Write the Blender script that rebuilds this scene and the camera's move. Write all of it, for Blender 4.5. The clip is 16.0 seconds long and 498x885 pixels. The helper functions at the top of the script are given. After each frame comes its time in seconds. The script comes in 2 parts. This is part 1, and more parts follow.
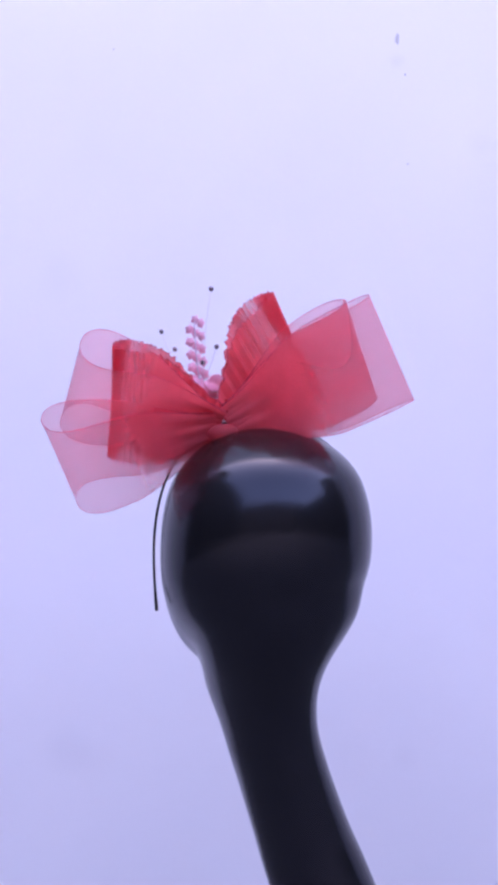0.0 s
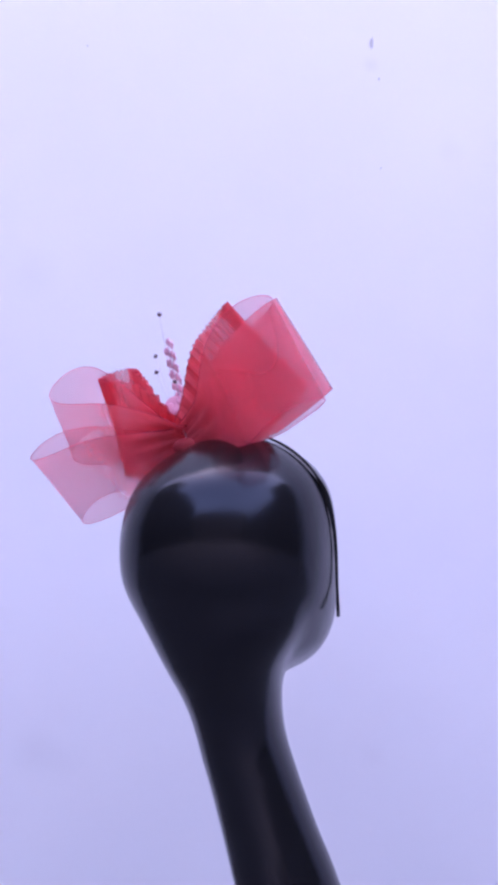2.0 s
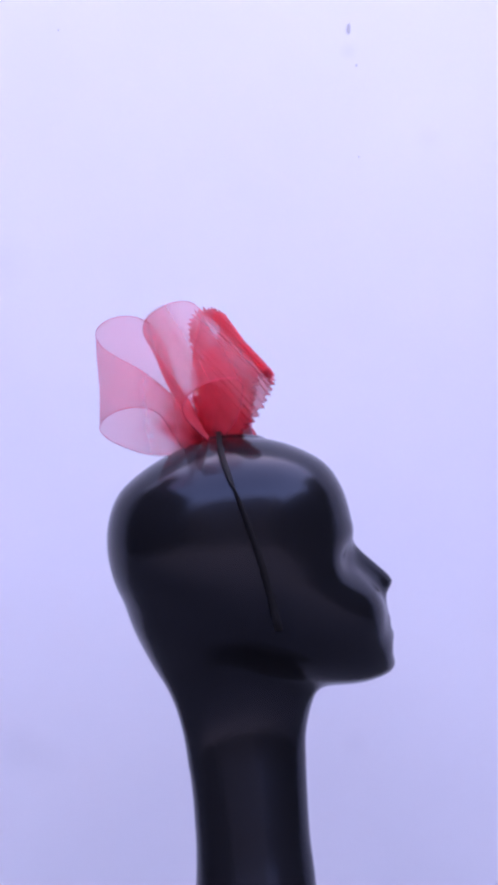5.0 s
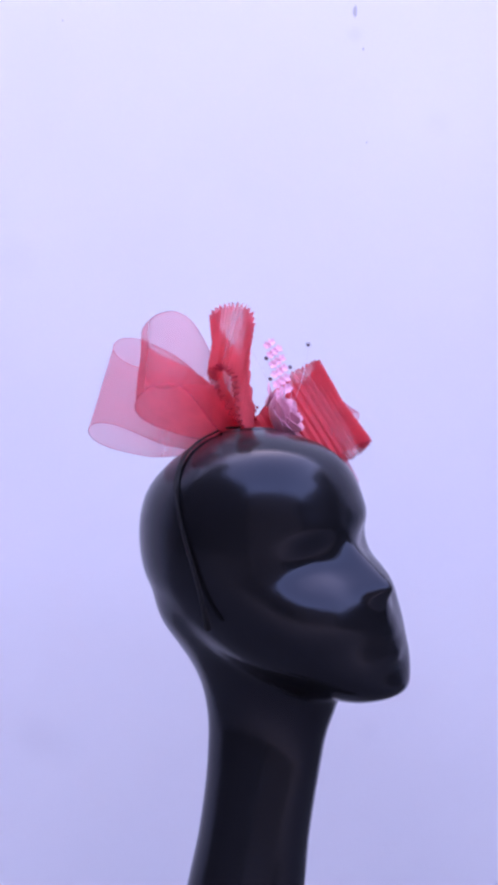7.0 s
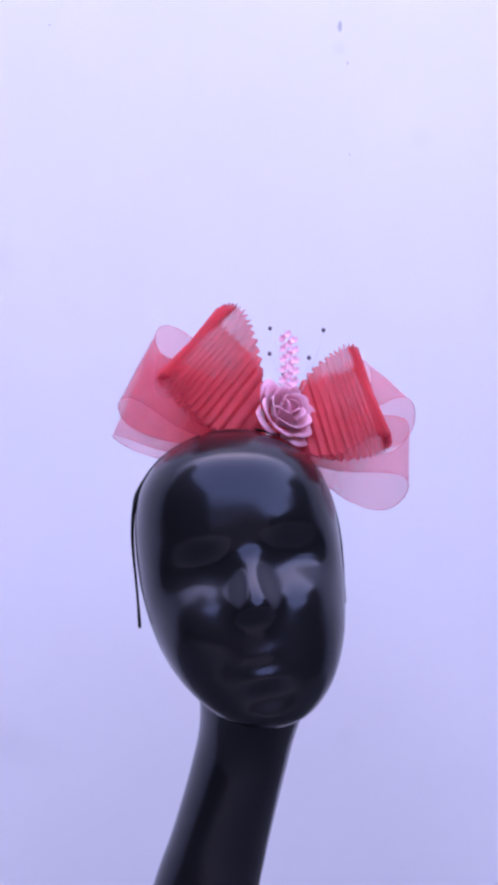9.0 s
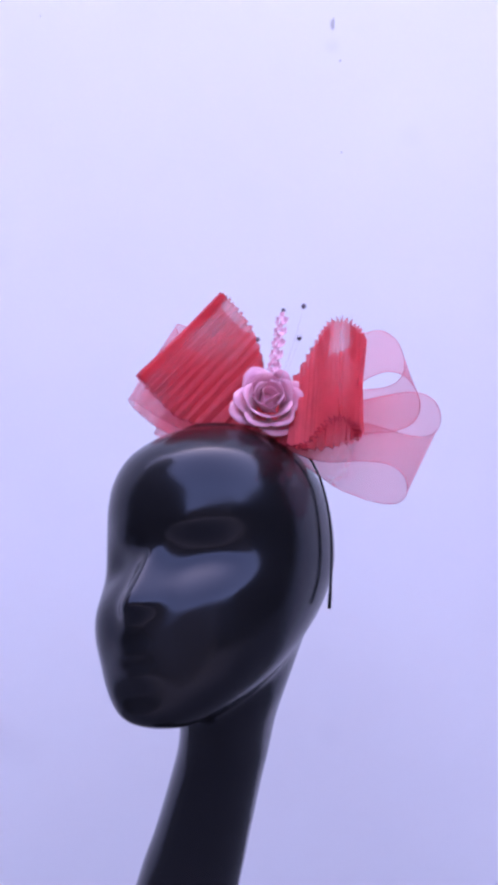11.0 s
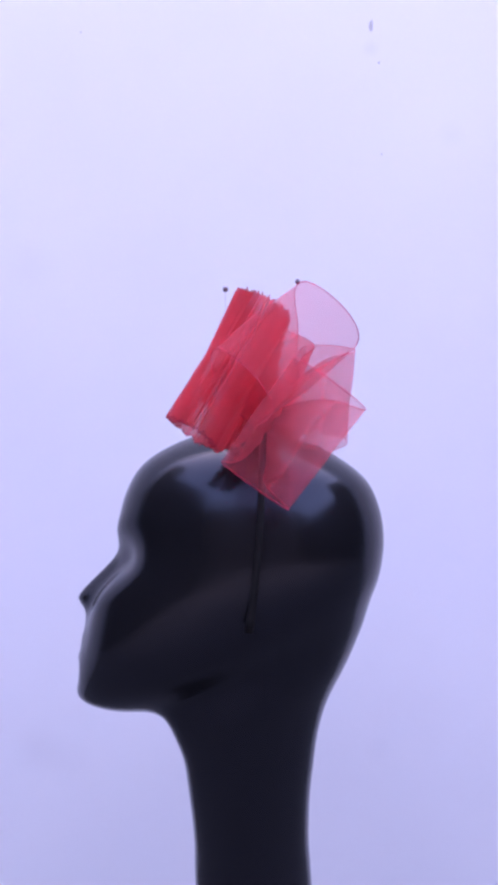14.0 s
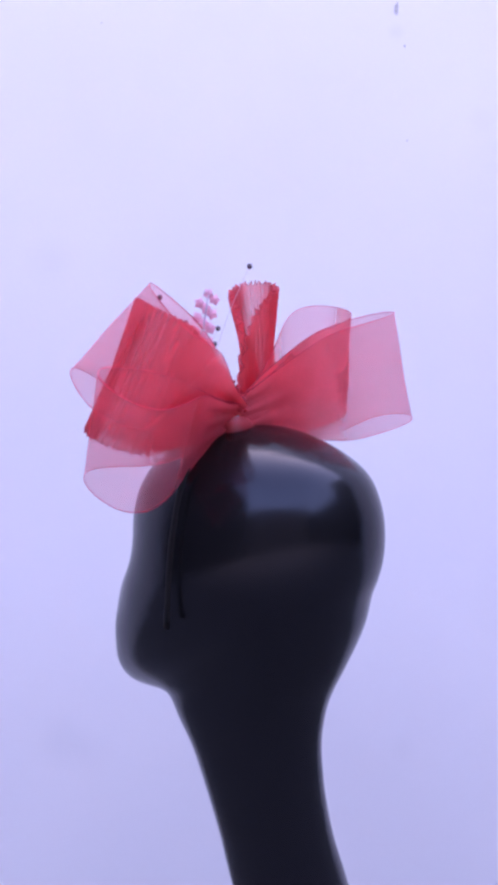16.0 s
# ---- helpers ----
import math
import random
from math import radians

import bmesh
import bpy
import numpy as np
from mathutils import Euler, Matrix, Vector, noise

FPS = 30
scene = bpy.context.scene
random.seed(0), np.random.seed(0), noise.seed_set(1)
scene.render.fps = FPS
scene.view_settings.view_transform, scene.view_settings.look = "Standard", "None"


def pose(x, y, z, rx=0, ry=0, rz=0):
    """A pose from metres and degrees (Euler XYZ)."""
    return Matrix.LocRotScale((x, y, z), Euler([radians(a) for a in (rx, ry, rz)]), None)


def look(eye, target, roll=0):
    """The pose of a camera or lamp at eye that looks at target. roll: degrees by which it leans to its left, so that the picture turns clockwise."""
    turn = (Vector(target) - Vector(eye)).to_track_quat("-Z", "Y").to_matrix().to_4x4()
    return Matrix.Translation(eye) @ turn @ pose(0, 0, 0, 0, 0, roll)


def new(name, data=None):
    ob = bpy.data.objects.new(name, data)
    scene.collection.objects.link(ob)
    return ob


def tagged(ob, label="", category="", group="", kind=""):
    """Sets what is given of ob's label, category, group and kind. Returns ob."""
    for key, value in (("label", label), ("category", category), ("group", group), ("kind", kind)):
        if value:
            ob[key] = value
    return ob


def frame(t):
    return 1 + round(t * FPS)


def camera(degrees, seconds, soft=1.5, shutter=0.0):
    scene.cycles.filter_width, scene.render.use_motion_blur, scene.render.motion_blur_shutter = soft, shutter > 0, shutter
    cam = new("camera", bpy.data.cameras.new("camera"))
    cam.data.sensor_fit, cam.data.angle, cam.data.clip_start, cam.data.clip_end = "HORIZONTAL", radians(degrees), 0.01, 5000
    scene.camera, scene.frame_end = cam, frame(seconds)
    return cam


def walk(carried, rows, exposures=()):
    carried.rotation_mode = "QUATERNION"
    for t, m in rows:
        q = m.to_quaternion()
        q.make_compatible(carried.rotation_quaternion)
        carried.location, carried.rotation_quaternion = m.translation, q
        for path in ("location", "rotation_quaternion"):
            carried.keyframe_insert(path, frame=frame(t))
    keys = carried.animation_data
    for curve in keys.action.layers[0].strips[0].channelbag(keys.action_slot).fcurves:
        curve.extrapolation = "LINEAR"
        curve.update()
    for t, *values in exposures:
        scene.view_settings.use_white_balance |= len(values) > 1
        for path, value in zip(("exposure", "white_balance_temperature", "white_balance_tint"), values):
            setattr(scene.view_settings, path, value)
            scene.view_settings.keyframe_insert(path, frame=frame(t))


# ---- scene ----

FOV = 41.60
HIGH, FAR = 0.66, 0.52      # usual height of the lens, its distance from the turning axis
LEAN = (-0.52, 0.56)        # lean of the turning axis, sideways and back (degrees)
# seconds, turn of the stand; camera: drift of the grip (m), tilt, pan, roll (degrees)
PATH = [
    (0.0, 189.5, -0.0100, -0.0132, -0.0168, 8.27, 1.91, 1.20),
    (0.5, 181.2, -0.0081, -0.0137, -0.0165, 8.23, 1.69, 0.98),
    (1.0, 172.2, -0.0048, -0.0157, -0.0147, 8.15, 1.69, 1.01),
    (1.5, 163.5, -0.0033, -0.0141, -0.0113, 7.97, 0.70, 1.20),
    (2.0, 154.3, -0.0022, -0.0174, -0.0077, 7.89, -0.19, 1.09),
    (2.5, 144.3, -0.0033, -0.0153, -0.0066, 7.76, -0.59, 1.22),
    (3.0, 134.1, -0.0036, -0.0100, -0.0074, 7.21, -0.30, 1.30),
    (3.5, 124.2, -0.0048, -0.0096, -0.0037, 6.41, -1.12, 1.56),
    (4.0, 113.5, -0.0047, -0.0127, -0.0011, 6.27, -1.26, 1.69),
    (4.2, 109.0, -0.0033, -0.0124, -0.0004, 6.70, -1.43, 1.71),
    (6.3, 58.9, 0.0082, -0.0139, 0.0108, 6.27, -1.29, 2.42),
    (6.5, 54.4, 0.0095, -0.0131, 0.0101, 5.87, -0.99, 2.41),
    (7.0, 44.1, 0.0098, -0.0165, 0.0111, 5.49, -0.27, 2.57),
    (7.5, 33.4, 0.0076, -0.0185, 0.0102, 5.25, -0.56, 3.21),
    (8.0, 22.8, 0.0066, -0.0167, 0.0104, 4.80, -0.47, 2.58),
    (8.5, 12.8, 0.0050, -0.0184, 0.0090, 4.19, -2.04, 2.09),
    (9.0, 2.8, 0.0054, -0.0205, 0.0071, 6.20, -2.29, 1.89),
    (9.2, -0.8, 0.0049, -0.0196, 0.0069, 5.94, -3.40, 1.85),
    (11.3, -34.6, 0.0007, -0.0175, 0.0040, 6.15, -3.31, 1.48),
    (11.5, -38.1, -0.0012, -0.0166, 0.0054, 6.65, -2.46, 1.46),
    (12.0, -48.4, -0.0011, -0.0085, 0.0013, 6.65, -1.81, 1.51),
    (12.5, -58.7, -0.0024, -0.0059, 0.0014, 6.42, -0.68, 1.53),
    (13.0, -70.2, -0.0010, -0.0055, 0.0011, 6.79, -0.37, 1.73),
    (13.5, -80.8, -0.0027, -0.0052, -0.0026, 7.02, -0.04, 1.79),
    (14.0, -91.4, -0.0025, -0.0044, -0.0003, 7.00, 0.01, 1.74),
    (14.5, -102.1, -0.0022, -0.0041, -0.0006, 7.06, 0.47, 1.67),
    (15.0, -112.7, 0.0012, -0.0014, 0.0001, 6.95, 0.98, 1.42),
    (15.5, -121.9, 0.0030, 0.0036, 0.0007, 6.55, 1.68, 1.55),
    (16.0, -130.6, 0.0061, 0.0090, 0.0010, 6.46, 2.39, 1.52),
]
cam = camera(FOV, 16.0, soft=4.4)
walk(cam, [(t, pose(x, y, HIGH + z, 0, roll, 0) @ pose(0, 0, 0, 90 + tilt, 0, pan)) for t, turn, x, y, z, tilt, pan, roll in PATH],
     exposures=[(0.0, 3.69, 7270, 41), (16.0, 3.69, 7270, 41)])
STAND = [(row[0], pose(0, FAR, HIGH) @ pose(0, 0, 0, -LEAN[1], LEAN[0], 0) @ pose(0, 0, 0, 0, 0, row[1])) for row in PATH]

# ---- light: a pale overcast sky over a small yard of added, unseen walls ----
world = bpy.data.worlds.new("sky")
scene.world = world
world.use_nodes = True
wn = world.node_tree.nodes
sky = wn.new("ShaderNodeTexSky")
sky.sky_type, sky.sun_disc = "NISHITA", False
sky.sun_elevation, sky.sun_rotation = radians(52), radians(0)
sky.air_density, sky.dust_density = 1.0, 3.0
wn["Background"].inputs["Strength"].default_value = 0.15
world.node_tree.links.new(sky.outputs["Color"], wn["Background"].inputs["Color"])
sun = new("sun", bpy.data.lights.new("sun", "SUN"))
sun.data.energy, sun.data.angle, sun.data.color = 0.5, radians(40), (1.0, 0.97, 0.94)
sun.matrix_world = look((0.0, 4.2, 4.8), (0, 0.5, 0.0))


# ---- materials ----
def material(name, base, rough=0.5, metal=0.0):
    m = bpy.data.materials.new(name)
    m.use_nodes = True
    b = m.node_tree.nodes["Principled BSDF"]
    b.inputs["Base Color"].default_value = (*base, 1)
    b.inputs["Roughness"].default_value, b.inputs["Metallic"].default_value = rough, metal
    return m, m.node_tree.nodes, m.node_tree.links, b


def noisy(nodes, links, scale, detail=4.0, stretch=(1, 1, 1)):
    co, mp, n = nodes.new("ShaderNodeTexCoord"), nodes.new("ShaderNodeMapping"), nodes.new("ShaderNodeTexNoise")
    mp.inputs["Scale"].default_value = stretch
    n.inputs["Scale"].default_value, n.inputs["Detail"].default_value = scale, detail
    links.new(co.outputs["Object"], mp.inputs["Vector"])
    links.new(mp.outputs["Vector"], n.inputs["Vector"])
    return n.outputs["Fac"]


def ramp(nodes, links, fac, stops):
    r = nodes.new("ShaderNodeValToRGB")
    while len(r.color_ramp.elements) < len(stops):
        r.color_ramp.elements.new(0.5)
    for e, (p, c) in zip(r.color_ramp.elements, stops):
        e.position, e.color = p, (*c, 1)
    links.new(fac, r.inputs["Fac"])
    return r.outputs["Color"]


def bumped(nodes, links, b, fac, strength, distance):
    k = nodes.new("ShaderNodeBump")
    k.inputs["Strength"].default_value, k.inputs["Distance"].default_value = strength, distance
    links.new(fac, k.inputs["Height"])
    links.new(k.outputs["Normal"], b.inputs["Normal"])


def painted_wall(name, low, high, rough=0.75):
    m, n, l, b = material(name, high, rough)
    l.new(ramp(n, l, noisy(n, l, 2.2, 3.0), [(0.3, low), (0.7, high)]), b.inputs["Base Color"])
    bumped(n, l, b, noisy(n, l, 60, 6.0), 0.06, 0.004)
    return m


def stained(m, spots):
    """Soft round smudges rubbed into the paint: place, radius, strength."""
    n, l = m.node_tree.nodes, m.node_tree.links
    b = n["Principled BSDF"]
    colour = b.inputs["Base Color"].links[0].from_socket
    for x, z, radius, strength in spots:
        co, far, fade, mix = n.new("ShaderNodeTexCoord"), n.new("ShaderNodeVectorMath"), n.new("ShaderNodeMapRange"), n.new("ShaderNodeMix")
        far.operation = "DISTANCE"
        far.inputs[1].default_value = (x, 1.08, z)
        l.new(co.outputs["Object"], far.inputs[0])
        fade.interpolation_type = "SMOOTHSTEP"
        fade.inputs["From Min"].default_value, fade.inputs["From Max"].default_value = 0.0, radius
        fade.inputs["To Min"].default_value, fade.inputs["To Max"].default_value = strength, 0.0
        l.new(far.outputs["Value"], fade.inputs["Value"])
        mix.data_type = "RGBA"
        l.new(fade.outputs["Result"], mix.inputs["Factor"])
        l.new(colour, mix.inputs["A"])
        mix.inputs["B"].default_value = (0.42, 0.40, 0.46, 1)
        colour = mix.outputs["Result"]
    l.new(colour, b.inputs["Base Color"])


WHITE = painted_wall("white_wall_paint", (0.775, 0.742, 0.770), (0.815, 0.780, 0.80))
stained(WHITE, [(-0.344, HIGH - 0.343, 0.055, 0.11), (-0.30, HIGH - 0.36, 0.05, 0.06), (0.379, HIGH + 0.669, 0.035, 0.06), (0.19, HIGH - 0.36, 0.03, 0.06),
                (0.242, HIGH + 0.84, 0.022, 0.12), (-0.37, HIGH + 0.45, 0.06, 0.06)])
# near-black so the added walls bounce little and mirror dark in the lacquer
DARK_WALL = painted_wall("unseen_dark_wall", (0.013, 0.014, 0.021), (0.022, 0.023, 0.032), 0.9)
PAVING = painted_wall("grey_paving", (0.085, 0.085, 0.093), (0.120, 0.119, 0.126), 0.9)


def gloss_black():
    m, n, l, b = material("glossy_black_lacquer", (0.006, 0.006, 0.007), 0.16)
    l.new(ramp(n, l, noisy(n, l, 35, 5.0), [(0.35, (0.17,) * 3), (0.75, (0.26,) * 3)]), b.inputs["Roughness"])
    b.inputs["Specular IOR Level"].default_value = 0.36
    # blue of the reflected sky, put into the highlight colour
    b.inputs["Specular Tint"].default_value = (0.66, 0.74, 1.0, 1)
    bumped(n, l, b, noisy(n, l, 22, 2.0), 0.03, 0.004)
    return m


BLACK = gloss_black()
BAND = material("black_satin_band", (0.004, 0.004, 0.005), 0.6)[0]
BAND.node_tree.nodes["Principled BSDF"].inputs["Specular IOR Level"].default_value = 0.2


def sheer(name, colour, cover, weave=1400):
    """Stiff see-through net: threads that scatter and pass red light, with clear gaps between."""
    m, n, l, b = material(name, colour, 0.6)
    clear, cloth, thin, mix, mix2 = (n.new("ShaderNodeBsdfTransparent"), n.new("ShaderNodeBsdfDiffuse"), n.new("ShaderNodeBsdfTranslucent"),
                                     n.new("ShaderNodeMixShader"), n.new("ShaderNodeMixShader"))
    clear.inputs["Color"].default_value = (1.0, 0.90, 0.94, 1)
    tone = ramp(n, l, noisy(n, l, 60, 4.0), [(0.3, tuple(c * 0.85 for c in colour)), (0.7, colour)])
    l.new(tone, cloth.inputs["Color"]), l.new(tone, thin.inputs["Color"])
    mix.inputs["Fac"].default_value = 0.5
    l.new(cloth.outputs[0], mix.inputs[1]), l.new(thin.outputs[0], mix.inputs[2])
    g = n.new("ShaderNodeMapRange")
    g.inputs["From Min"].default_value, g.inputs["From Max"].default_value = 0.3, 0.7
    g.inputs["To Min"].default_value, g.inputs["To Max"].default_value = cover - 0.02, cover + 0.02
    l.new(noisy(n, l, weave, 1.0), g.inputs["Value"])
    # threads bunch up where the ribbon is drawn together
    drawn, more, cap = n.new("ShaderNodeAttribute"), n.new("ShaderNodeMath"), n.new("ShaderNodeMath")
    drawn.attribute_name = "gathered"
    more.operation, cap.operation = "MULTIPLY_ADD", "MINIMUM"
    l.new(drawn.outputs["Fac"], more.inputs[0]), l.new(g.outputs["Result"], more.inputs[1]), l.new(g.outputs["Result"], more.inputs[2])
    l.new(more.outputs[0], cap.inputs[0])
    cap.inputs[1].default_value = 0.93
    l.new(cap.outputs[0], mix2.inputs["Fac"])
    l.new(clear.outputs[0], mix2.inputs[1]), l.new(mix.outputs[0], mix2.inputs[2])
    l.new(mix2.outputs[0], n["Material Output"].inputs["Surface"])
    return m


NET = sheer("coral_net", (0.94, 0.150, 0.190), 0.30)
PLEAT = sheer("pleated_red_net", (0.90, 0.14, 0.17), 0.57)
HEM = sheer("net_edge_thread", (0.70, 0.09, 0.16), 0.55)


def satin(name, low, high):
    m, n, l, b = material(name, high, 0.42)
    l.new(ramp(n, l, noisy(n, l, 90, 4.0), [(0.3, low), (0.7, high)]), b.inputs["Base Color"])
    b.inputs["Sheen Weight"].default_value = 0.3
    bumped(n, l, b, noisy(n, l, 260, 3.0), 0.15, 0.001)
    return m


PINK = satin("pink_satin", (0.66, 0.24, 0.36), (0.80, 0.36, 0.48))
PALE_PINK = satin("pale_pink_fabric", (0.86, 0.36, 0.52), (0.94, 0.50, 0.64))
PEARL = material("dark_grey_pearl", (0.20, 0.16, 0.20), 0.25, 0.6)[0]
WIRE = material("pale_wire", (0.6, 0.5, 0.62), 0.4)[0]
SEQUIN = material("glossy_red_bead", (0.45, 0.02, 0.03), 0.12)[0]
SCUFF = material("grey_scuff", (0.50, 0.47, 0.46), 0.8)[0]


# ---- building helpers ----
def mesh_of(name, bm, mat, smooth=True):
    bmesh.ops.recalc_face_normals(bm, faces=bm.faces)
    me = bpy.data.meshes.new(name)
    bm.to_mesh(me)
    bm.free()
    me.materials.append(mat)
    for f in me.polygons:
        f.use_smooth = smooth
    return me


def part(name, bm, mat, parent, label="", smooth=True):
    ob = new(name, mesh_of(name, bm, mat, smooth))
    ob.parent = parent
    return tagged(ob, label)


def box(bm, x0, x1, y0, y1, z0, z1):
    v = [bm.verts.new((x, y, z)) for z in (z0, z1) for x, y in ((x0, y0), (x1, y0), (x1, y1), (x0, y1))]
    for a in ((3, 2, 1, 0), (4, 5, 6, 7), (0, 1, 5, 4), (1, 2, 6, 5), (2, 3, 7, 6), (3, 0, 4, 7)):
        bm.faces.new([v[i] for i in a])


def sheet(bm, rows, closed=False):
    """Faces between rows of points."""
    vs = [[bm.verts.new(p) for p in row] for row in rows]
    for a, b in zip(vs, vs[1:]):
        n = len(a)
        for i in range(n if closed else n - 1):
            bm.faces.new((a[i], a[(i + 1) % n], b[(i + 1) % n], b[i]))
    return vs


def tube(bm, points, radius, sides=6, flat=1.0):
    """A round cord along points; radius a number or a function of the way along, 0 to 1."""
    rows, up = [], Vector((0.3, 0.2, 1)).normalized()
    for i, p in enumerate(points):
        p = Vector(p)
        d = (Vector(points[min(i + 1, len(points) - 1)]) - Vector(points[max(i - 1, 0)])).normalized()
        e = d.cross(up).normalized()
        g = d.cross(e)
        r = radius(i / (len(points) - 1)) if callable(radius) else radius
        rows.append([p + e * (r * math.cos(6.2832 * k / sides)) + g * (r * flat * math.sin(6.2832 * k / sides)) for k in range(sides)])
    vs = sheet(bm, rows, True)
    bm.faces.new(vs[0]), bm.faces.new(vs[-1][::-1])


def blob(bm, centre, r, squash=(1, 1, 1), turn=None, u=10, v=7):
    m = Matrix.Translation(centre) @ (turn or Matrix()) @ Matrix.Diagonal((*squash, 1))
    bmesh.ops.create_uvsphere(bm, u_segments=u, v_segments=v, radius=r, matrix=m)


def smoothstep(a, b, x):
    x = min(1, max(0, (x - a) / (b - a)))
    return x * x * (3 - 2 * x)


def spline(table, z):
    """Smooth values between the rows of a table sorted by its first column."""
    k = max(1, min(len(table) - 2, sum(1 for r in table if r[0] <= z)))
    i = min(max(k - 1, 0), len(table) - 2)
    p0, p1, p2, p3 = table[max(i - 1, 0)], table[i], table[i + 1], table[min(i + 2, len(table) - 1)]
    h = p2[0] - p1[0]
    t = min(1, max(0, (z - p1[0]) / h))
    res = []
    for c in range(1, len(p1)):
        m1 = (p2[c] - p0[c]) / (p2[0] - p0[0]) * h
        m2 = (p3[c] - p1[c]) / (p3[0] - p1[0]) * h
        res.append((2 * t**3 - 3 * t**2 + 1) * p1[c] + (t**3 - 2 * t**2 + t) * m1 + (3 * t**2 - 2 * t**3) * p2[c] + (t**3 - t**2) * m2)
    return res


# ---- the setting ----
def structure(name, bm, mat, label, category):
    return tagged(new(name, mesh_of(name, bm, mat, False)), label, category, kind="structure")


def setting():
    bm = bmesh.new()
    box(bm, -4.4, 4.4, 1.08, 1.30, -0.2, 3.6)
    structure("wall_north", bm, WHITE, "white painted plaster wall with faint scuffs", "wall")
    bm = bmesh.new()
    box(bm, -30, 30, -30, 30, -0.3, 0.0)
    structure("ground", bm, PAVING, "grey paved ground of the yard", "ground")
    # unseen walls, added: their heights limit skylight and edge its reflection on the head
    for name, blocks in (
            ("unseen_wall_south", ((-6.0, 6.0, -7.2, -7.0, 0.0, 4.4),)),
            ("unseen_wall_west", ((-4.4, -4.2, -7.0, -0.9, 0.0, 5.6), (-4.4, -4.2, -0.9, 1.08, 0.0, 7.6))),
            ("unseen_wall_east", ((4.2, 4.4, -7.0, -0.9, 0.0, 3.0), (4.2, 4.4, -0.9, 1.08, 0.0, 4.2)))):
        bm = bmesh.new()
        for b in blocks:
            box(bm, *b)
        structure(name, bm, DARK_WALL, "unseen dark wall added to shape skylight and its reflection", "wall")


def scuff(x, z, w, h, tone, label):
    """A flat irregular rub mark on the plaster."""
    bm = bmesh.new()
    ring = []
    for k in range(18):
        a = 6.2832 * k / 18
        j = 0.75 + 0.5 * noise.noise((math.cos(a) * 2 + x * 9, math.sin(a) * 2 + z * 9, 0.4))
        ring.append(bm.verts.new((x + w * j * math.cos(a) + 0.15 * w * math.sin(a), 1.0785, z + h * j * math.sin(a))))
    bm.faces.new(ring)
    tagged(new("wall_scuff", mesh_of("wall_scuff", bm, tone)), label, "scuff mark", "marks on the wall", "structure")


# ---- the mannequin: one plain lacquered form ----
# height; face line, nape line, half width, where it is widest
SKULL = [(-0.1355, -0.0920, -0.0660, 0.0068, -0.0823), (-0.1325, -0.1080, -0.0501, 0.0174, -0.0818), (-0.1280, -0.1222, -0.0302, 0.0286, -0.0774),
         (-0.1220, -0.1301, -0.0052, 0.0388, -0.0710), (-0.1110, -0.1312, 0.0277, 0.0527, -0.0585), (-0.0990, -0.1308, 0.0516, 0.0624, -0.0456),
         (-0.0800, -0.1283, 0.0767, 0.0718, -0.0264), (-0.0600, -0.1195, 0.0870, 0.0776, -0.0081), (-0.0400, -0.1112, 0.0949, 0.0809, 0.0043),
         (-0.0150, -0.1019, 0.0990, 0.0818, 0.0050), (0.0080, -0.0995, 0.0966, 0.0796, 0.0023), (0.0280, -0.0934, 0.0877, 0.0739, -0.0012),
         (0.0460, -0.0812, 0.0668, 0.0615, -0.0034), (0.0600, -0.0579, 0.0414, 0.0433, -0.0031), (0.0680, -0.0327, 0.0183, 0.0230, -0.0027),
         (0.0712, -0.0094, -0.0056, 0.0017, -0.0022)]
# height; throat line, nape line, middle, half width
NECK = [(-0.6600, -0.1055, 0.0846, -0.0600, 0.0950), (-0.6450, -0.1054, 0.0847, -0.0600, 0.0950), (-0.6000, -0.0800, 0.0620, -0.0619, 0.0721),
        (-0.5000, -0.0625, 0.0476, -0.0637, 0.0543), (-0.4000, -0.0551, 0.0449, -0.0515, 0.0472), (-0.3100, -0.0472, 0.0443, -0.0329, 0.0412),
        (-0.2570, -0.0504, 0.0384, -0.0163, 0.0385), (-0.2350, -0.0513, 0.0359, -0.0087, 0.0366), (-0.1950, -0.0566, 0.0355, 0.0041, 0.0348),
        (-0.1700, -0.0614, 0.0384, 0.0117, 0.0347), (-0.1500, -0.0698, 0.0424, 0.0161, 0.0357), (-0.1300, -0.0756, 0.0485, 0.0198, 0.0405),
        (-0.1100, -0.0564, 0.0600, 0.0221, 0.0463), (-0.0900, -0.0453, 0.0703, 0.0196, 0.0562), (-0.0700, -0.0330, 0.0794, 0.0179, 0.0645),
        (-0.0450, -0.0251, 0.0880, 0.0168, 0.0697)]


def bell(v, width):
    return math.exp(-(v / width) ** 2)


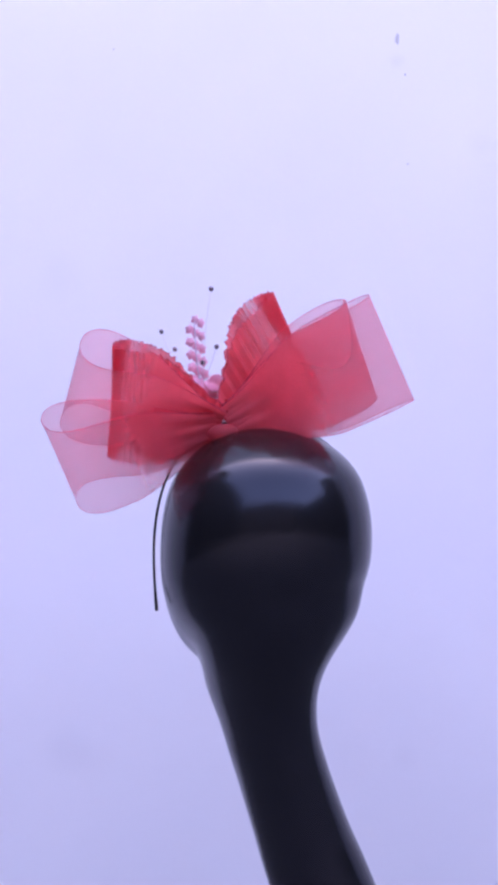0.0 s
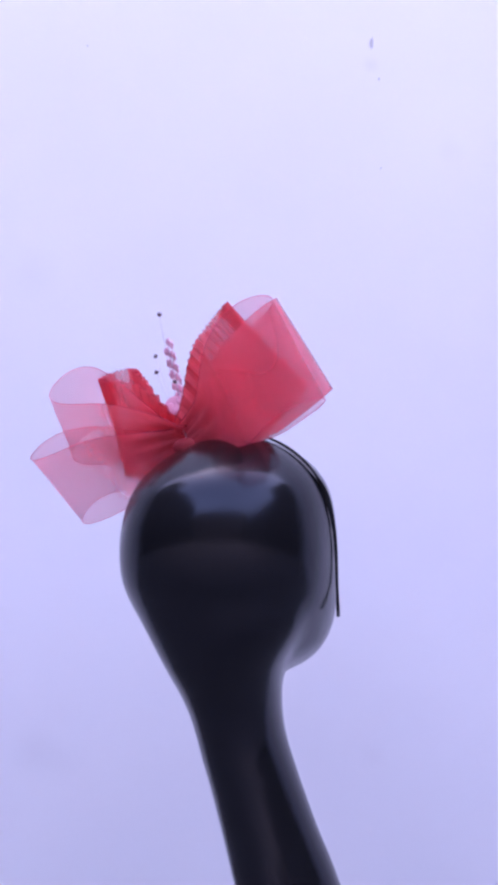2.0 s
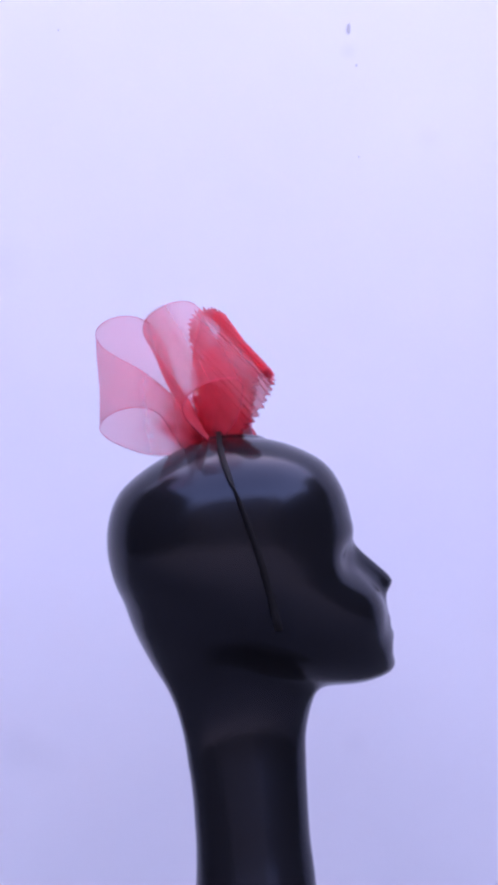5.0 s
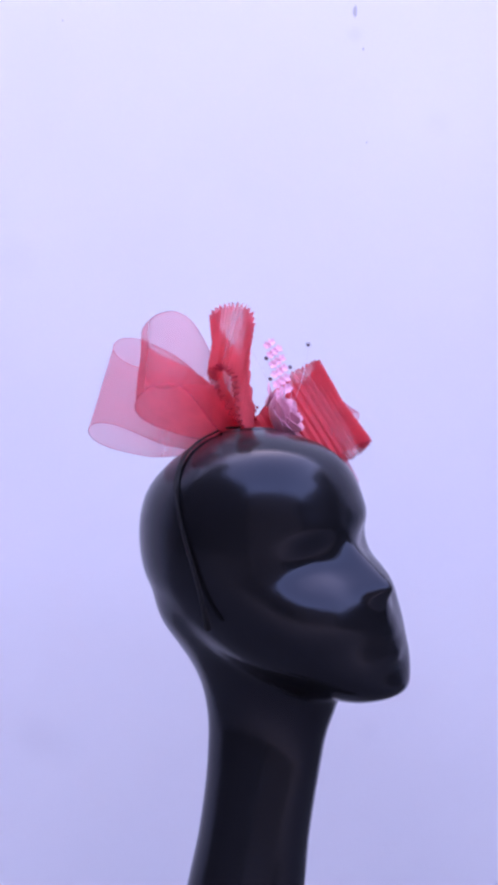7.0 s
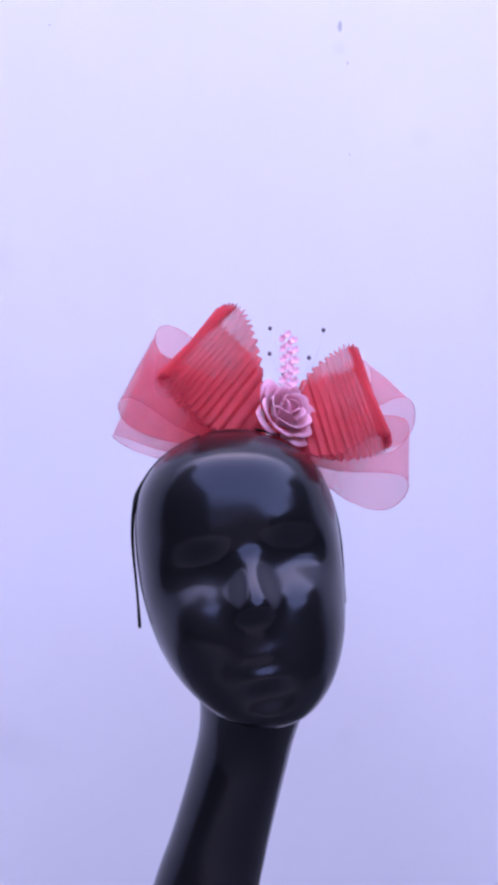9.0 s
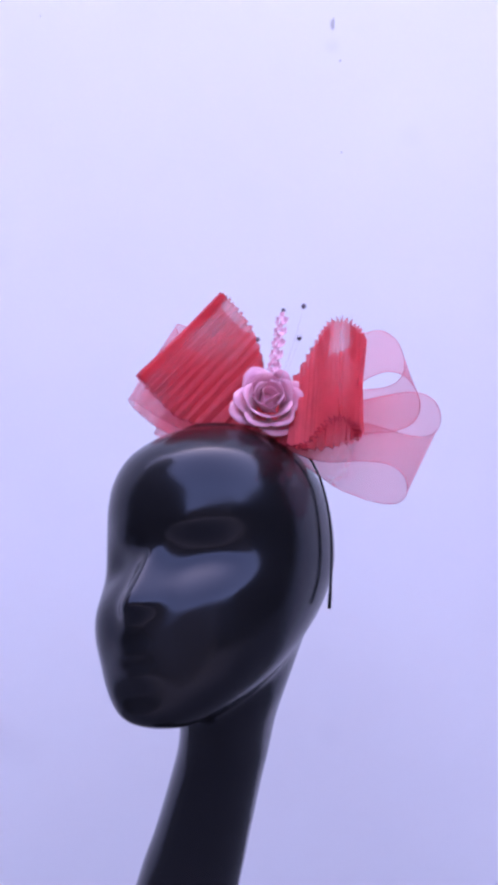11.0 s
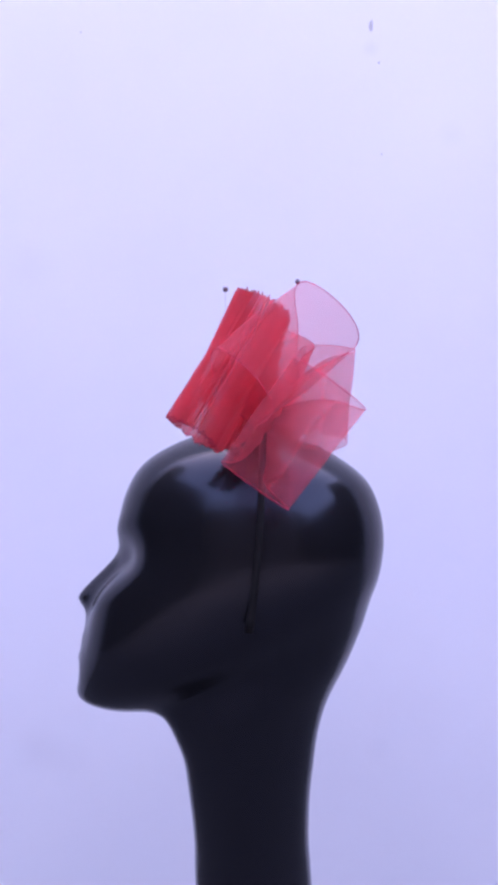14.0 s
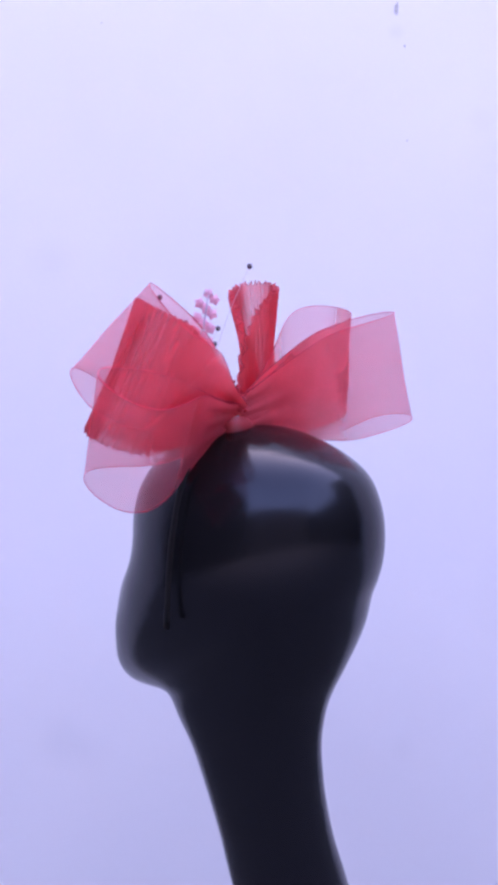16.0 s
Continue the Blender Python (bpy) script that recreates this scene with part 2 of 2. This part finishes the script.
def face_relief(x, z):
    """How far the face stands out (metres) at a place left or right of its middle line."""
    ax = abs(x)
    z = z - 0.13 * x
    d = 0.0
    # nose: a straight ridge that widens towards its tip, then cuts back
    if z > -0.067:
        s = smoothstep(-0.014, -0.0520, z)
        s *= 1 if z > -0.0515 else smoothstep(-0.0665, -0.0515, z)
        d += 0.0188 * s * bell(ax, 0.0076 + 0.0048 * smoothstep(-0.025, -0.053, z))
        d += 0.0022 * bell(ax - 0.0095, 0.0050) * bell(z + 0.0560, 0.0055)
    # brows, wide hollow sockets with a crisp lower rim, closed lids
    d += 0.0030 * bell(ax - 0.026, 0.022) * bell(z + 0.008, 0.009)
    d -= 0.0125 * bell(ax - 0.034, 0.0225) * bell(z + 0.0350, 0.0195 if z > -0.0350 else 0.0122)
    d += 0.0034 * bell(ax - 0.033, 0.0125) * bell(z + 0.0400, 0.0075)
    # cheekbones
    d += 0.0030 * bell(ax - 0.040, 0.022) * bell(z + 0.057, 0.014)
    d -= 0.0026 * bell(ax - 0.042, 0.018) * bell(z + 0.094, 0.018)
    # the steep lip below the nose, drawn-in corners of the mouth, lips and chin
    d += 0.0055 * bell(ax, 0.0120) * bell(z + 0.0655, 0.0085)
    d -= 0.0020 * bell(ax - 0.024, 0.0110) * bell(z + 0.0830, 0.0110)
    d += 0.0022 * bell(ax, 0.0090) * bell(z + 0.0830, 0.0042)
    d += 0.0036 * bell(ax, 0.0090) * bell(z + 0.0960, 0.0050)
    d -= 0.0018 * bell(ax, 0.0120) * bell(z + 0.0890, 0.0022)
    d -= 0.0020 * bell(ax, 0.018) * bell(z + 0.1080, 0.0065)
    d += 0.0022 * bell(ax, 0.018) * bell(z + 0.122, 0.010)
    return d


def leaned(p):
    """A place on the upright skull, carried over to the head that leans a little to one side."""
    h = p.z + 0.03
    return Vector((p.x + 0.0169 - 0.0526 * h + 0.20 * h * h, p.y, p.z + 0.0020))


def upright(p):
    """The way back from leaned()."""
    z = p.z - 0.0020
    return Vector((p.x - leaned(Vector((0, 0, z))).x, p.y, z))


def outside(p, gap):
    """p moved out from the middle of the skull until it clears the surface by gap."""
    mid_point = Vector((0, 0, -0.03))
    d = upright(p) - mid_point

    def within(q):
        if q.z >= SKULL[-1][0]:
            return False
        front, back, wide, mid = spline(SKULL, q.z)
        deep = mid - front if q.y < mid else back - mid
        return (abs(q.x) / max(wide, 1e-4)) ** 2.2 + (abs(q.y - mid) / max(deep, 1e-4)) ** 2.2 < 1

    k = 0.6
    while within(mid_point + d * k) and k < 2:
        k += 0.001
    return leaned(mid_point + d * max(1.0, k + gap / d.length))


def mannequin():
    bm = bmesh.new()
    rows = []
    steps = 110
    for i in range(steps + 1):
        z = SKULL[0][0] + (SKULL[-1][0] - SKULL[0][0]) * (0.5 - 0.5 * math.cos(math.pi * i / steps))
        front, back, wide, mid = spline(SKULL, z)
        row = []
        for k in range(120):
            a = 6.2832 * k / 120
            c, s = math.cos(a), math.sin(a)
            power = 2.25 if s < 0 else 2.1 - 0.5 * smoothstep(-0.06, -0.11, z)
            x = wide * math.copysign(abs(c) ** (2 / power), c)
            y = mid + (mid - front if s < 0 else back - mid) * math.copysign(abs(s) ** (2 / power), s)
            if s < 0:
                y -= face_relief(x, z) * smoothstep(0.0, 0.35, -s)
            row.append(leaned(Vector((x, y, z))))
        rows.append(row)
    vs = sheet(bm, rows, True)
    bm.faces.new(vs[0][::-1]), bm.faces.new(vs[-1])
    rows, twist = [], Matrix.Rotation(radians(16.1), 3, "Z")
    for i in range(91):
        z = NECK[0][0] + (NECK[-1][0] - NECK[0][0]) * i / 90
        front, back, mid, wide = spline(NECK, z)
        rows.append([twist @ Vector((mid + wide * math.cos(6.2832 * k / 64), (front + back) / 2 + (back - front) / 2 * math.sin(6.2832 * k / 64), z))
                     for k in range(64)])
    vs = sheet(bm, rows, True)
    bm.faces.new(vs[0][::-1]), bm.faces.new(vs[-1])
    ob = new("mannequin_head", mesh_of("mannequin_head", bm, BLACK))
    joined = ob.modifiers.new("joined", "REMESH")
    joined.mode, joined.voxel_size = "VOXEL", 0.0021
    me = bpy.data.meshes.new_from_object(ob.evaluated_get(bpy.context.evaluated_depsgraph_get()))
    ob.modifiers.clear()
    # rub the joint of skull, jaw and neck smooth, the face only lightly
    co = np.empty(len(me.vertices) * 3)
    me.vertices.foreach_get("co", co)
    co = co.reshape(-1, 3)
    ends = np.empty(len(me.edges) * 2, int)
    me.edges.foreach_get("vertices", ends)
    a, b = ends.reshape(-1, 2).T
    count = np.bincount(ends, minlength=len(co))[:, None]

    def step(lo, hi, v):
        v = np.clip((v - lo) / (hi - lo), 0, 1)
        return v * v * (3 - 2 * v)

    mask = step(-0.185, -0.160, co[:, 2]) * step(-0.045, -0.070, co[:, 2]) * step(-0.105, -0.075, co[:, 1])
    for k in range(110):
        total = np.stack([np.bincount(a, co[b, c], len(co)) + np.bincount(b, co[a, c], len(co)) for c in range(3)], 1)
        weight = mask[:, None] if k >= 12 else np.maximum(mask, 0.8)[:, None]
        co += 0.5 * weight * (total / count - co)
    me.vertices.foreach_set("co", co.ravel())
    me.materials.clear()
    me.materials.append(BLACK)
    for f in me.polygons:
        f.use_smooth = True
    ob.data = me
    return tagged(ob, "glossy black lacquered mannequin head on a long leaning neck", "mannequin")


# ---- the headpiece ----
KNOT = Vector((0.0475, 0.0155, 0.070))


def loop_point(end_a, end_b, fat, u, v, gather=0.40, curl=0.7, flare=0.8):
    """A place on a ribbon loop: u runs from the knot out and back, v across the ribbon."""
    end_a, end_b = Vector(end_a), Vector(end_b)
    across = end_a - end_b
    out = (end_a + end_b) / 2 - KNOT
    side = out.cross(across).normalized()
    a = math.sin(math.pi * u) ** curl
    b = (fat[1] + (fat[0] - fat[1]) * v if isinstance(fat, tuple) else fat) * math.sin(2 * math.pi * u) * a ** flare * 1.3
    w = gather + (1 - gather) * smoothstep(0.0, 0.65, a)
    return KNOT + out * a + across * ((v - 0.5) * w) + side * b, side


def bunched(u, gather):
    """By how much the threads crowd together at a place along a loop, 0 where the ribbon lies flat."""
    return 1.5 * (1 / (gather + (1 - gather) * smoothstep(0.0, 0.95, math.sin(math.pi * u) ** 0.7)) - 1)


def net_loop(parent, end_a, end_b, fat, label, cloth=None, doubled=0.0):
    bm = bmesh.new()
    nu, nv = 72, 12
    rows = []
    for i in range(nu + 1):
        u = 0.002 + 0.996 * i / nu
        row = []
        for j in range(nv + 1):
            p, side = loop_point(end_a, end_b, fat, u, j / nv)
            near = 1 - smoothstep(0.05, 0.35, math.sin(math.pi * u))
            p = p + side * (0.0016 * near * math.sin(j * 1.9 + i * 0.05)) + side * (0.0022 * noise.noise((p * 26)))
            row.append(p)
        rows.append(row)
    drawn = bm.verts.layers.float.new("gathered")
    for i, row in enumerate(sheet(bm, rows)):
        for v in row:
            v[drawn] = bunched(i / nu, 0.36) + doubled * smoothstep(0.54, 0.44, i / nu)
    ob = part("net_loop", bm, cloth or NET, parent, label)
    for j in (0, nv):
        bm = bmesh.new()
        tube(bm, [r[j] for r in rows], 0.0003, 5)
        part("edge_thread", bm, HEM, ob, "darker red edge of the net ribbon")
    return ob


def pleated_loop(parent, end_a, end_b, fat, folds, deep, label):
    bm = bmesh.new()
    nv = 6
    rows = []
    n = folds * 4
    for i in range(n + 1):
        u = 0.004 + 0.992 * i / n
        row = []
        for j in range(nv + 1):
            v = j / nv
            p, side = loop_point(end_a, end_b, fat, u, v, 0.40, 0.7, 1.6)
            q, _ = loop_point(end_a, end_b, fat, u + 0.0035, v, 0.40, 0.7, 1.6)
            w0, _ = loop_point(end_a, end_b, fat, u, 0.0, 0.40, 0.7, 1.6)
            w1, _ = loop_point(end_a, end_b, fat, u, 1.0, 0.40, 0.7, 1.6)
            normal = (q - p).cross(w1 - w0).normalized()
            wave = math.sin(6.2832 * i / 4 + 0.5 * math.sin(i * 0.37)) * (0.8 + 0.4 * math.sin(i * 1.7))
            row.append(p + normal * (deep * wave * (0.6 + 1.9 * abs(v - 0.5) * math.sin(math.pi * u))) + (w1 - w0) * (0.012 * math.sin(i * 2.3) * (1 if j in (0, nv) else 0)))
        rows.append(row)
    drawn = bm.verts.layers.float.new("gathered")
    for i, row in enumerate(sheet(bm, rows)):
        for v in row:
            v[drawn] = bunched(i / n, 0.44)
    ob = part("pleated_loop", bm, PLEAT, parent, label, smooth=False)
    for j in (0, nv):
        bm = bmesh.new()
        tube(bm, [r[j] for r in rows], 0.00028, 4)
        part("edge_thread", bm, HEM, ob, "darker red edge of the pleats")
    return ob


def headband(parent):
    bm = bmesh.new()
    pts = []
    right, left, top = Vector((-0.0611, -0.0328, -0.0754)), Vector((0.1017, -0.0029, -0.0696)), Vector((0.020, 0.0075, 0.0780))
    mid = (right + left) / 2
    half, up = (left - right) / 2, top - mid
    for k in range(81):
        a = math.pi * k / 80
        c, s = math.cos(a), math.sin(a)
        bulge = 1 + 0.105 * math.sin(2 * a) * (1 if c > 0 else -1)
        pts.append(outside(mid - half * (math.copysign(abs(c) ** 0.80, c) * bulge) + up * (abs(s) ** 0.86) + Vector((0, (0.012 if c > 0 else -0.003) * math.sin(2 * a) ** 2, 0)), 0.0022))
    for _ in range(6):
        pts = [pts[0]] + [(p + q * 2 + r) / 4 for p, q, r in zip(pts, pts[1:], pts[2:])] + [pts[-1]]
    tube(bm, pts, lambda t: 0.0023 if 0.02 < t < 0.98 else 0.0029, 8, 0.42)
    part("band", bm, BAND, parent, "slim black satin headband")


def petal(bm, base, out, up, wide, tall, cup, curl):
    """A cupped petal that rises from base, leans out and rolls back at its lip."""
    side = out.cross(up).normalized()
    rows = []
    for i in range(7):
        t = i / 6
        row = []
        for j in range(9):
            s = (j / 8 - 0.5) * 2
            w = wide * math.sin(math.pi * (0.16 + 0.62 * t)) * s
            lip = curl * max(0, t - 0.6) ** 2 * 6
            p = base + up * (tall * t * (1 - 0.22 * s * s * t)) + side * w + out * (cup * (math.sin(math.pi * t * 0.55) - 0.8 * s * s) + lip)
            row.append(p)
        rows.append(row)
    sheet(bm, rows)


def rose(parent, centre, facing, size):
    bm = bmesh.new()
    face = Vector(facing).normalized()
    e = face.cross(Vector((0, 0, 1))).normalized()
    g = e.cross(face)
    c = Vector(centre)
    blob(bm, c - face * size * 0.35, size * 0.34, (1, 1, 1), None, 12, 8)
    ob = part("rose", bm, PINK, parent, "dusty pink satin rose")
    for ring, (count, r, tall, wide, cup, curl) in enumerate(((3, 0.10, 0.62, 0.42, 0.10, 0.02), (4, 0.26, 0.66, 0.52, 0.16, 0.10),
                                                              (5, 0.46, 0.62, 0.60, 0.22, 0.22), (6, 0.62, 0.50, 0.64, 0.26, 0.34), (4, 0.78, 0.36, 0.66, 0.24, 0.42))):
        for k in range(count):
            a = 6.2832 * k / count + ring * 0.7
            out = e * math.cos(a) + g * math.sin(a)
            bm = bmesh.new()
            petal(bm, c + out * (r * size) - face * size * (0.35 + 0.06 * ring), out, face, wide * size, tall * size * 1.25, cup * size, curl * size)
            p = part("petal", bm, PINK, ob)
            p.modifiers.new("thick", "SOLIDIFY").thickness = 0.0005
    return ob


def blossom_sprig(parent, foot, tip, bend, count, size, label):
    foot, tip, bend = Vector(foot), Vector(tip), Vector(bend)
    way = [foot + (tip - foot) * t + bend * (4 * t * (1 - t)) for t in [k / 12 for k in range(13)]]
    bm = bmesh.new()
    tube(bm, way, 0.0006, 5)
    ob = part("blossom_sprig", bm, WIRE, parent, label)
    for k in range(count):
        t = 0.30 + 0.70 * k / (count - 1)
        c = foot + (tip - foot) * t + bend * (4 * t * (1 - t))
        turned = (-1, 0, 1)[k % 3]
        c += Vector((0.87 * turned, -0.5 * turned, 0.15)) * size * 0.75
        n = Vector((-0.5 + 0.3 * turned, -0.87, 0.25 + 0.1 * math.sin(k * 2.4))).normalized()
        e = n.cross(Vector((0, 0, 1))).normalized()
        g = e.cross(n)
        bm = bmesh.new()
        s = size * (1.0 - 0.25 * t)
        for q in range(5):
            w = 6.2832 * q / 5 + k
            o = e * math.cos(w) + g * math.sin(w)
            f = n.cross(o)
            ring = [c, c + o * s * 0.45 + f * s * 0.38 + n * s * 0.12, c + o * s * 0.85 + n * s * 0.3, c + o * s * 0.45 - f * s * 0.38 + n * s * 0.12]
            low = [p - n * 0.0005 for p in ring]
            a0, b0 = [bm.verts.new(p) for p in ring], [bm.verts.new(p) for p in low]
            bm.faces.new(a0), bm.faces.new(b0[::-1])
            for m in range(4):
                bm.faces.new((a0[m], b0[m], b0[(m + 1) % 4], a0[(m + 1) % 4]))
        part("blossom", bm, PALE_PINK, ob, "", smooth=False)
    return ob


def bead_stem(parent, foot, tip, r):
    foot, tip = Vector(foot), Vector(tip)
    way = [foot + (tip - foot) * t + Vector((0.004, -0.003, 0)) * math.sin(math.pi * t) for t in [k / 8 for k in range(9)]]
    bm = bmesh.new()
    tube(bm, way, 0.00018, 4)
    ob = part("bead_stem", bm, WIRE, parent, "hair-thin clear stem with a dark bead")
    bm = bmesh.new()
    blob(bm, tip, r, (1, 1, 1.1), None, 12, 8)
    part("bead", bm, PEARL, ob, "small dark pearl bead")


def fascinator():
    ob = tagged(new("fascinator_headband"), "coral red net bow headpiece with pink rose and black headband", "headpiece")
    headband(ob)
    net_loop(ob, (-0.0470, 0.0398, 0.1693), (-0.078, 0.008, 0.101), 0.022, "coral net ribbon loop, one lay doubled", NET, 1.1)
    net_loop(ob, (-0.0547, 0.0834, 0.1559), (-0.0870, 0.0745, 0.0800), 0.020, "sheer coral net ribbon loop")
    net_loop(ob, (0.1535, 0.0540, 0.1290), (0.1740, 0.0020, 0.0840), 0.024, "sheer coral net ribbon loop")
    net_loop(ob, (0.1810, 0.0520, 0.0690), (0.1620, 0.0070, 0.0160), 0.022, "sheer coral net ribbon loop")
    pleated_loop(ob, (0.0130, 0.0080, 0.1845), (-0.0407, -0.0349, 0.1161), (0.016, 0.007), 34, 0.0030, "dense pleated red net loop")
    pleated_loop(ob, (0.1300, 0.0115, 0.141), (0.1384, -0.0363, 0.0600), (0.016, 0.013), 34, 0.0030, "dense pleated red net loop")
    bm = bmesh.new()
    blob(bm, KNOT - Vector((0, 0, 0.004)), 0.009, (1.5, 1.1, 0.8), None, 20, 12)
    part("knot", bm, PLEAT, ob, "gathered red net knot")
    for k in range(8):
        bm = bmesh.new()
        blob(bm, KNOT + Vector((0.002 * math.sin(k * 2.1), 0.008 - 0.0012 * k, 0.006 + 0.0032 * k)), 0.0013, (1, 1, 1), None, 10, 6)
        part("red_bead", bm, SEQUIN, ob, "tiny glossy red bead")
    rose(ob, (0.063, -0.009, 0.090), (0.50, -0.87, 0.35), 0.0228)
    blossom_sprig(ob, (0.060, -0.008, 0.085), (0.069, 0.0118, 0.1595), (0.002, -0.002, 0), 17, 0.0066, "pale pink blossom sprig")
    for tip in ((0.0959, -0.0101, 0.1574), (0.0576, 0.0418, 0.1750), (0.0507, 0.0018, 0.1410), (0.0852, 0.0049, 0.1375), (0.063, 0.010, 0.125)):
        bead_stem(ob, (0.060, -0.004, 0.082), tip, 0.0019)
    return ob


setting()
scuff(0.2447, HIGH + 0.8833, 0.0042, 0.018, SCUFF, "small dark vertical scuff on the plaster")
scuff(0.255, HIGH + 0.811, 0.002, 0.004, SCUFF, "tiny grey chip in the plaster")
scuff(0.250, HIGH + 0.636, 0.0016, 0.0026, SCUFF, "tiny grey chip in the plaster")
scuff(-0.279, HIGH + 0.887, 0.0018, 0.0022, SCUFF, "tiny grey chip in the plaster")
mannequin_head = mannequin()
headpiece = fascinator()


def motions():
    walk(mannequin_head, STAND)
    walk(headpiece, STAND)


motions()
